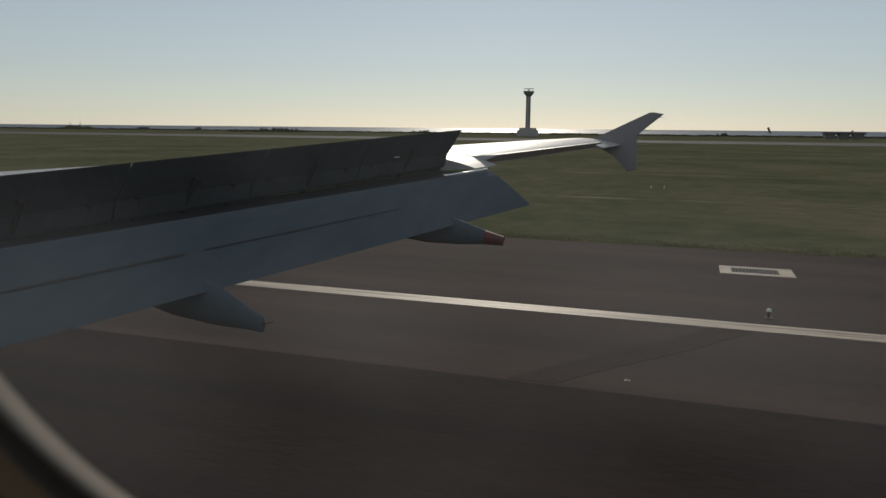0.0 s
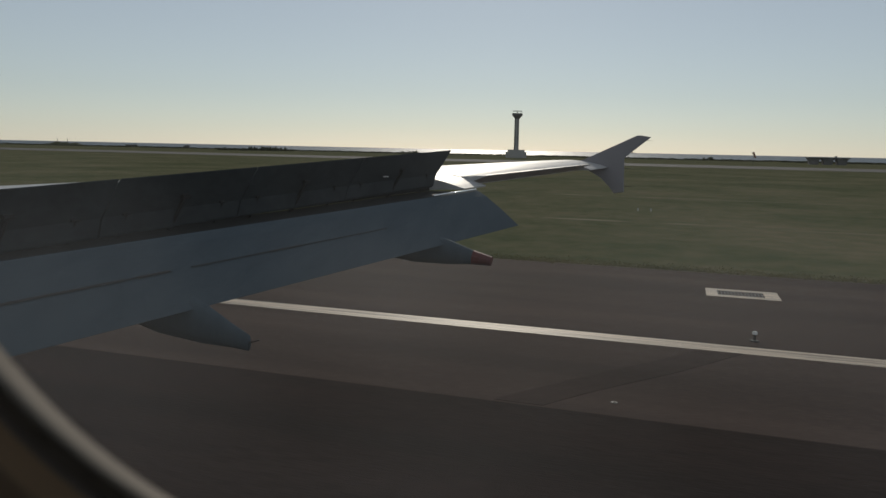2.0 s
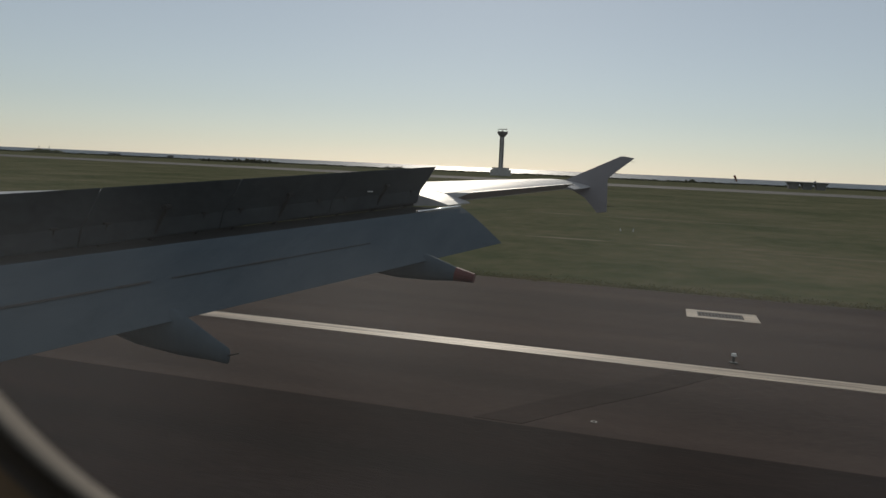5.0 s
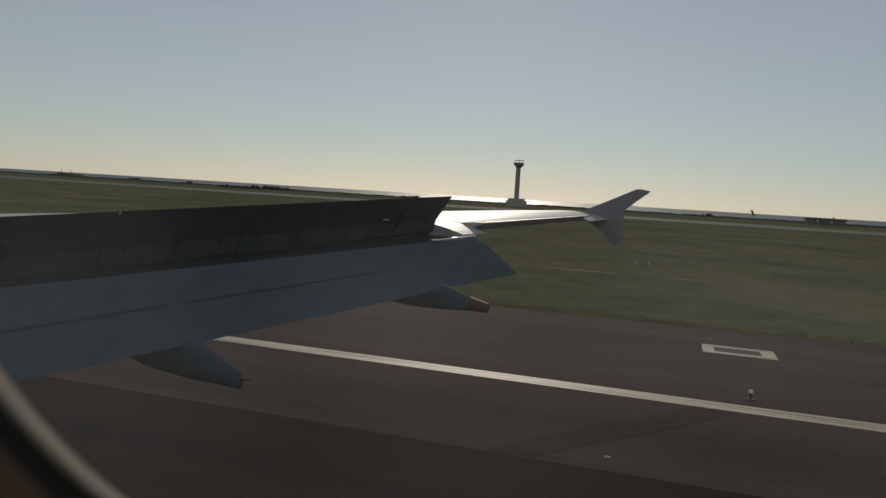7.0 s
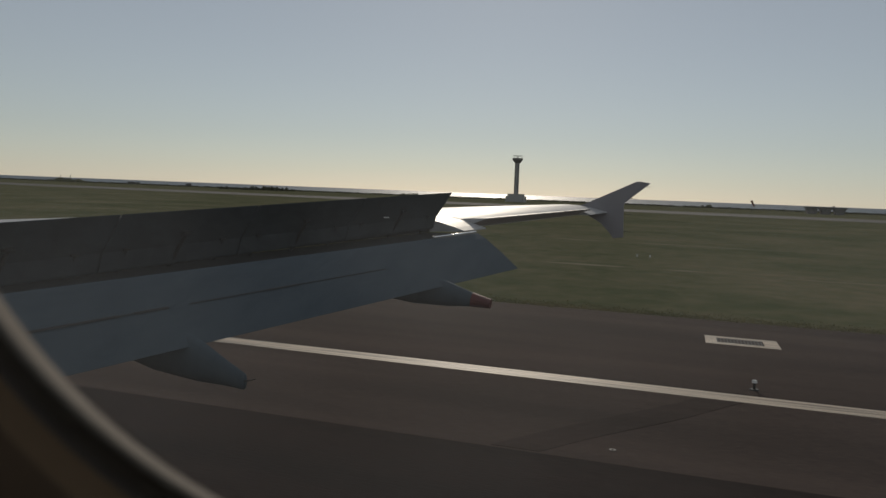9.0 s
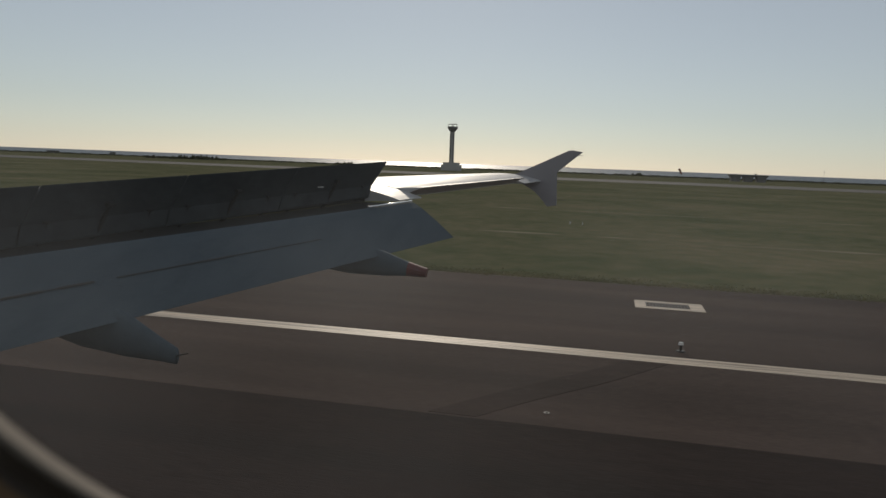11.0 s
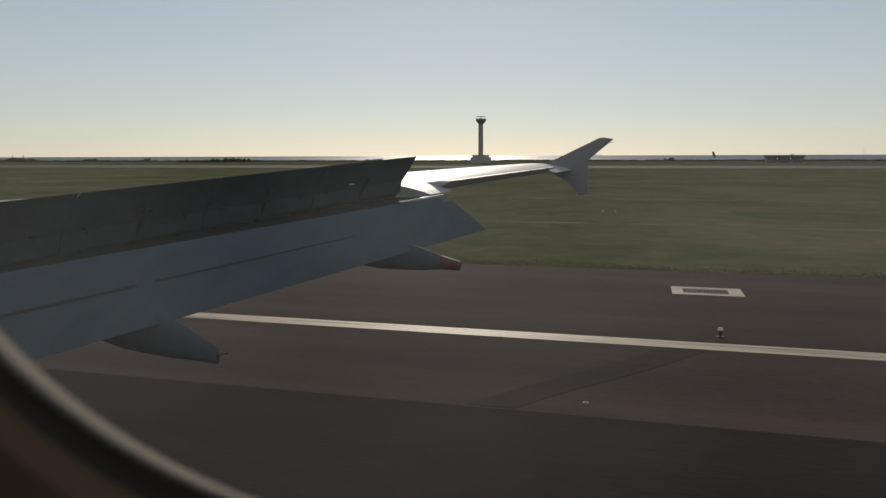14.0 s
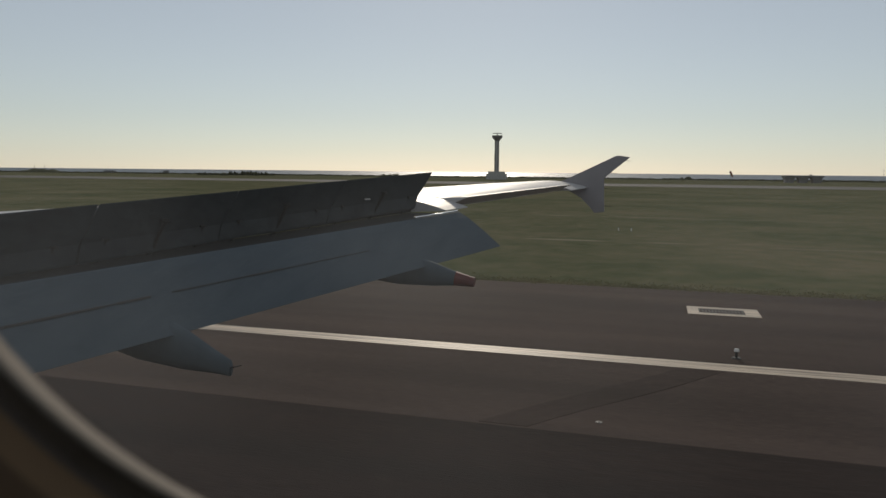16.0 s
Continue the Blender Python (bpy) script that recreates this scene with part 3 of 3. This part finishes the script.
for y in (2.3, 3.4):
    marker_stake(y)


def edge_light(y):
    t = thing("edge_light", "small white runway edge light beside the painted line", "runway light", group="runway edge lights", at=(EYE.x + 21.3, y, 0))
    bm = bmesh.new()
    rod(bm, (0, 0, 0), (0, 0, 0.03), 0.13, 0.11, 14)
    part("base", bm, M_METAL_DARK, t)
    bm = bmesh.new()
    rod(bm, (0, 0, 0.03), (0, 0, 0.20), 0.035, 0.035, 10)
    part("stem", bm, M_METAL_DARK, t)
    bm = bmesh.new()
    rod(bm, (0, 0, 0.20), (0, 0, 0.27), 0.075, 0.06, 14)
    part("lamp_head", bm, M_WHITE, t, "white glass lamp head")


for y in (-62.2, -2.2, 57.8, 117.8):
    edge_light(y)


def inset_light(dx, y):
    t = thing("inset_light", "flat metal light set into the dark asphalt", "runway light", group="inset lights", at=(EYE.x + dx, y, 0))
    bm = bmesh.new()
    rod(bm, (0, 0, -0.02), (0, 0, 0.010), 0.08, 0.07, 18)
    part("ring", bm, M_SEAL, t)
    bm = bmesh.new()
    rod(bm, (0, 0, 0.012), (0, 0, 0.022), 0.03, 0.016, 14)
    part("lens_dome", bm, M_METAL_DARK, t, "worn metal dome")


for k in range(-4, 6):
    inset_light(14.8, 1.0 + 18.6 * k)

# bare earth worn through the grass in broken streaks
def worn_streak(d, y0, y1, w, seed):
    n = 40
    bm = bmesh.new()
    rows = []
    for i in range(n + 1):
        y = y0 + (y1 - y0) * i / n
        taper = min(1.0, 4 * min(i, n - i) / n)
        mid = d + 0.5 * noise.noise((y * 0.06, seed, 0))
        h = w * taper * max(0.01, 0.25 + 1.1 * noise.noise((y * 0.22, seed, 4)))
        rows.append((bm.verts.new((EYE.x + mid - h, y, -0.014)), bm.verts.new((EYE.x + mid + h, y, -0.014))))
    for a, b in zip(rows, rows[1:]):
        bm.faces.new((a[0], a[1], b[1], b[0]))
    tagged(mesh_object("ground", bm, M_SOIL), "pale dry earth worn through the airfield grass", "bare earth", kind="structure")


worn_streak(55.0, -34, -3, 0.9, 1.0)
worn_streak(56.0, -4, 14, 1.1, 2.0)
worn_streak(88.0, -50, 46, 0.9, 3.0)

# sealed joint across the shoulder
bm = bmesh.new()
rings = []
for i in range(13):
    q = i / 12
    x, ya, yb = EYE.x + 14.1 + 6.6 * q, 2.35 - 4.9 * q + 0.05 * math.sin(9 * q), 3.35 - 4.7 * q + 0.06 * math.sin(7 * q)
    rings.append([(x, ya, -0.02), (x, yb, -0.02), (x, yb, 0.006), (x, ya, 0.006)])
loft(bm, rings)
tagged(mesh_object("pavement", bm, M_DARKPATCH), "dark bitumen strip sealing a cable trench", "asphalt patch", kind="structure")

# grass blades in tufts, densest along the shoulder
rng = np.random.default_rng(7)
verts, faces = [], []


def tuft(x, y, h, n):
    for _ in range(n):
        a, lean = rng.uniform(0, 6.283), rng.uniform(0.1, 0.6)
        w = 0.03 + 0.03 * rng.random()
        dx, dy = math.cos(a), math.sin(a)
        px, py = x + rng.normal(0, 0.12), y + rng.normal(0, 0.12)
        k = len(verts)
        verts.extend([(px - dy * w, py + dx * w, -0.04), (px + dy * w, py - dx * w, -0.04), (px + dx * lean * h, py + dy * lean * h, h)])
        faces.append((k, k + 1, k + 2))


for _ in range(9000):
    tuft(EYE.x + 33.2 + abs(rng.normal(0, 0.8)), rng.uniform(-45, 75), rng.uniform(0.01, 0.035), 4)
for _ in range(26):  # taller weeds here and there on the verge
    wx, wy = EYE.x + 33.3 + abs(rng.normal(0, 0.5)), rng.uniform(-30, 60)
    for _ in range(6):
        tuft(wx + rng.normal(0, 0.3), wy + rng.normal(0, 0.5), rng.uniform(0.04, 0.10), 5)
me = bpy.data.meshes.new("grass_tufts")
me.from_pydata(verts, [], faces)
me.materials.append(M_BLADE)
tagged(new("grass_tufts", me), "short tufts of olive and straw-coloured grass", "grass", kind="stuff")

def mound():
    """A long low bank with two posts on its crest."""
    x, y = polar(45.0, 980)
    t = thing("earth_bank", "long low dark earth bank with posts on its crest", "earth bank", at=(x, y, 0))
    bm = bmesh.new()
    rings = []
    for i in range(33):
        q = i / 32
        h = 5.2 * math.sin(math.pi * q) ** 0.8 * (0.75 + 0.5 * noise.noise((q * 7, 2, 0))) + 0.05
        rings.append([(dx, -34 + 68 * q, -0.4 + (h + 0.4) * max(0, math.cos(math.pi / 2 * dx / 7)) + 0.25 * noise.noise((dx, q * 30, 1))) for dx in (-7, -5, -3, -1, 1, 3, 5, 7)])
        rings[-1] += [(7, -34 + 68 * q, -1.0), (-7, -34 + 68 * q, -1.0)]
    part("bank", loft(bm, rings), M_BUSH, t)
    for c in (-6, 9):
        part("post", rod(bmesh.new(), (0, c, 3.0), (0, c, 8.2), 0.26, 0.2, 8), M_METAL_DARK, t)


def hut():
    x, y = polar(40.7, 905)
    t = thing("hut", "low flat-roofed dark hut on the far shore", "hut", at=(x, y, 0))
    part("wall", box(bmesh.new(), (-2.5, -6, -0.2), (2.5, 6, 2.3), 0.05), M_SHED, t)
    part("roof", box(bmesh.new(), (-2.9, -6.5, 2.3), (2.9, 6.5, 2.65), 0.05), M_METAL_DARK, t, "dark flat roof")
    for c in (-3.5, 0.5, 3.8):
        part("window", box(bmesh.new(), (-2.53, c - 0.6, 0.9), (-2.49, c + 0.6, 1.8)), M_SEAL, t)
    part("door", box(bmesh.new(), (-2.55, -2.0, -0.1), (-2.49, -1.0, 2.0)), M_METAL_DARK, t)


def parked_van():
    x, y = polar(37.0, 862)
    t = thing("van", "dark box van parked on the shore road", "van", at=(x, y, 0))
    part("body", box(bmesh.new(), (-1.2, -3.6, 0.5), (1.2, 1.8, 3.3), 0.12), M_SHED, t, "grey box body")
    bm = bmesh.new()
    loft(bm, [[(-1.1, 1.85, z), (1.1, 1.85, z), (1.1, e, z), (-1.1, e, z)] for z, e in ((0.5, 3.6), (1.4, 3.6), (2.4, 2.9))])
    part("cab", bm, M_SHED, t)
    part("windscreen", box(bmesh.new(), (-0.95, 3.22, 1.5), (0.95, 3.3, 2.2), 0.02), M_POLISHED, t, "glinting windscreen")
    for c in (-2.4, 2.5):
        for e in (-1.1, 1.1):
            part("wheel", rod(bmesh.new(), (e - 0.12, c, 0.42), (e + 0.12, c, 0.42), 0.42, None, 14), M_SEAL, t, "black tyre")


mound()
hut()
parked_van()

# low scrub along the shore
verts, faces = [], []


def clump(x, y, r, h):
    for _ in range(int(10 + 26 * r)):
        a, q = rng.uniform(0, 6.283), r * math.sqrt(rng.random())
        px, py = x + q * math.cos(a), y + q * math.sin(a)
        pz = h * (1 - (q / r) ** 2) * rng.uniform(0.2, 1.0)
        s = rng.uniform(0.25, 0.7)
        k = len(verts)
        for _ in range(3):
            verts.append((px + rng.normal(0, s), py + rng.normal(0, s), max(-0.1, pz + rng.normal(0, s * 0.6))))
        faces.append((k, k + 1, k + 2))
        verts.append((px + rng.normal(0, s), py + rng.normal(0, s), -0.1))
        faces.append((k, k + 1, k + 3))


for _ in range(1500):
    y = rng.uniform(-700, 1000)
    clump(EYE.x + rng.uniform(640, 735), y, rng.uniform(1.5, 6), rng.uniform(0.3, 1.1))
for _ in range(26):
    a = 31.1 + rng.normal(0, 0.9)
    x, y = polar(a, 700 + rng.normal(0, 8))
    clump(min(x, EYE.x + 738), y, rng.uniform(1.5, 3.5), rng.uniform(2.5, 4.6))
for a, n in ((33.5, 5), (-2.4, 6), (20, 4)):
    for _ in range(n):
        x, y = polar(a + rng.normal(0, 0.5), 680 + rng.normal(0, 10))
        clump(min(x, EYE.x + 738), y, rng.uniform(1.5, 4), rng.uniform(1.8, 3.4))
me = bpy.data.meshes.new("shore_scrub")
me.from_pydata(verts, [], faces)
me.materials.append(M_BUSH)
tagged(new("shore_scrub", me), "low dark scrub along the far shore", "bushes", kind="stuff")


# ---------------------------------------------------------------- markings and exits passed while landing
def sheet(name, outline, top, mat, label, category):
    """A thin slab with a free outline, distances counted from the eye."""
    bm = plate(bmesh.new(), [(RW + x, y) for x, y in outline], 2, -0.1, top)
    return tagged(mesh_object(name, bm, mat), label, category, kind="structure")


def bar(x0, x1, y0, y1, label):
    tagged(mesh_object("trim", box(bmesh.new(), (RW + x0, y0, -0.02), (RW + x1, y1, 0.012)), M_PAINT), label, "line marking", kind="structure")


# aiming point, then the paired touchdown stripes every 150 m
bar(10.95, 15.1, -681, -604, "broad worn white aiming point bar on the runway")
bar(5.2, 10.65, -681, -604, "broad worn white aiming point bar on the runway")
for y in (-388, -240, -92):
    for x in (10.9, 7.5):
        bar(x, x + 2.0, y - 11, y + 11, "worn white touchdown zone stripe on the runway")

sheet("pavement", [(33.3, -808), (50, -818), (62, -832), (100, -868), (172, -905), (172, -640), (112, -688), (60, -690), (45, -696), (33.3, -697)], 0.005,
      M_SHOULDER, "dark asphalt taxiway leaving the runway", "taxiway")
sheet("pavement", [(29.5, -691.5), (45.6, -695.5), (33.6, -697.6)], 0.012, M_CONCRETE, "pale concrete margin where the taxiway meets the grass", "pavement")


def curve(points, steps=10):
    """A smooth path through a few plan points."""
    p = [Vector(q) for q in points]
    p = [2 * p[0] - p[1]] + p + [2 * p[-1] - p[-2]]
    out = []
    for a, b, c, d in zip(p, p[1:], p[2:], p[3:]):
        for k in range(steps):
            t = k / steps
            out.append(0.5 * (2 * b + (c - a) * t + (2 * a - 5 * b + 4 * c - d) * t * t + (3 * b - a - 3 * c + d) * t ** 3))
    return out + [p[-2]]


def painted_path(points, width, mat, label, shift=0.0):
    """A painted line of even width along a smooth path; shift moves it to its side."""
    bm = bmesh.new()
    pts = curve(points)
    rings = []
    for i, p in enumerate(pts):
        a, b = pts[max(i - 1, 0)], pts[min(i + 1, len(pts) - 1)]
        side = Vector((-(b - a).y, (b - a).x)).normalized()
        l, q = p + side * (shift + width / 2), p + side * (shift - width / 2)
        rings.append([(RW + l.x, l.y, -0.02), (RW + q.x, q.y, -0.02), (RW + q.x, q.y, 0.014), (RW + l.x, l.y, 0.014)])
    loft(bm, rings)
    tagged(mesh_object("trim", bm, mat), label, "line marking", kind="structure")


LEAD_ONE = [(20.9, -719.9), (23.9, -721.8), (29.8, -723.1), (34.9, -723.2), (46.1, -721.7), (65.3, -712.9), (82.3, -698.1), (146.0, -649.2)]
LEAD_TWO = [(20.9, -737.0), (25.7, -738.3), (34.2, -739.9), (47.7, -739.7), (58.1, -738.0), (80.9, -729.0), (96.8, -716.0), (105.9, -703.0)]
for lead in (LEAD_ONE, LEAD_TWO):
    for shift in (-0.22, 0.22):
        painted_path(lead, 0.2, M_YELLOW, "double yellow painted line curving off the runway", shift)
for lead in ([(20.9, -748.4), (24.6, -751.7), (29.9, -755.6), (44.8, -764.5)], [(20.9, -751.2), (24.2, -753.5), (32.9, -761.5)],
             [(20.9, -781.0), (24.6, -782.5), (31.4, -786.2), (40.5, -791.7), (49.1, -798.0)]):
    painted_path(lead, 0.3, M_YELLOW, "yellow painted taxiway centre line")
for lead in ([(29.6, -751.2), (41.0, -761.9), (56.8, -777.7), (83.6, -806.0)], [(31.0, -749.6), (46.7, -758.6), (76.2, -768.8), (132.0, -777.3), (170.0, -784.0)],
             [(33.0, -782.4), (46.4, -791.3), (70.6, -812.5)], [(61.3, -778.1), (83.6, -799.5), (101.0, -825.2)]):
    painted_path(lead, 0.16, M_YELLOW, "thin yellow painted taxiway edge line")
for a, b in (((68.3, -810.6), (61.2, -818.6)), ((98.0, -852.2), (87.8, -857.0)), ((44.7, -719.1), (45.5, -721.6)), ((63.3, -710.8), (64.0, -713.0))):
    painted_path([a, b], 0.8 if a[1] < -800 else 0.3, M_PAINT, "short white painted bar beside the taxiway line")
for k in range(9):  # hatched island beside the far taxiway
    painted_path([(85.0 + 4.2 * k, -785.5 - 1.2 * k), (84.5 + 2.6 * k, -789.0 - 2.6 * k)], 1.1, M_PAINT, "white painted hatching stripe")
for k in range(6):  # second hatched island, at the fork
    painted_path([(69.0 + 3.2 * k, -751.2 + 1.3 * k), (69.5 + 4.6 * k, -753.5 - 1.6 * k)], 0.8, M_PAINT, "white painted hatching stripe")


def pit_cover(x, y, w, l, mat, label):
    t = thing("pit_cover", label, "pit cover", group="pit covers by the exit", at=(RW + x, y, 0))
    part("frame", box(bmesh.new(), (-w / 2, -l / 2, -0.05), (w / 2, l / 2, 0.018), 0.004), mat, t)
    part("lid", box(bmesh.new(), (-w / 2 + 0.2, -l / 2 + 0.2, 0.0), (w / 2 - 0.2, l / 2 - 0.2, 0.026), 0.004), M_CONCRETE, t, "grey concrete lid")


pit_cover(28.6, -804.6, 2.3, 3.6, M_CONCRETE, "grey concrete slab flush with the shoulder")
pit_cover(28.1, -807.1, 1.2, 1.2, M_PAINT, "white painted square pit cover")
pit_cover(33.0, -802.8, 1.3, 1.9, M_CONCRETE, "small grey concrete slab flush with the shoulder")
for k in range(3):
    pit_cover(28.0, -712.4 - 1.7 * k, 1.1, 1.6, M_PAINT, "white edged pit cover in a row of three")


def sign_board(x, y, w):
    """A taxiway sign seen from its dark back."""
    t = thing("sign_board", "low dark taxiway sign on short posts", "sign", group="taxiway signs", at=(RW + x, y, 0))
    part("panel", box(bmesh.new(), (-0.12, -w / 2, 0.35), (0.12, w / 2, 1.25), 0.03), M_METAL_DARK, t, "dark sign panel")
    part("top_edge", box(bmesh.new(), (-0.13, -w / 2, 1.25), (0.13, w / 2, 1.29), 0.005), M_POLISHED, t, "bright metal top edge")
    for k in range(4):
        c = -w / 2 + w * (k + 0.5) / 4
        part("post", rod(bmesh.new(), (0, c, 0.02), (0, c, 0.36), 0.04, seg=8), M_METAL_DARK, t)
        part("foot", box(bmesh.new(), (-0.15, c - 0.15, 0.0), (0.15, c + 0.15, 0.04), 0.004), M_POLISHED, t, "pale metal foot plate")


sign_board(34.8, -706.2, 4.0)
sign_board(62.5, -695.4, 1.6)
sign_board(70.8, -678.4, 3.8)


def approach_units():
    """Four slope indicator boxes on one pale pad."""
    pad = tagged(mesh_object("pavement", plate(bmesh.new(), [(RW + 32.8, -636.2), (RW + 32.8, -639.8), (RW + 49.3, -641.6), (RW + 49.3, -637.2)], 2, -0.1, 0.05), M_WHITE),
                 "pale concrete pad in the grass under the slope indicator lights", "pavement", kind="structure")
    for x, y in ((35.3, -638.1), (38.7, -638.7), (42.5, -639.2), (46.7, -639.7)):
        t = thing("approach_light", "white slope indicator light box on thin legs", "runway light", group="slope indicator lights", at=(RW + x, y, 0.05))
        part("housing", box(bmesh.new(), (-0.4, -0.75, 0.95), (0.4, 0.75, 1.12), 0.03), M_WHITE, t, "flat white housing")
        for c in (-0.35, 0.35):
            for e in (-0.2, 0.2):
                part("leg", rod(bmesh.new(), (e, c, 0.0), (e, c, 0.96), 0.05, 0.045, 8), M_METAL_DARK, t)
        part("junction_box", box(bmesh.new(), (-0.15, -0.25, 0.0), (0.15, 0.25, 0.22), 0.02), M_METAL_DARK, t)
    return pad


approach_units()
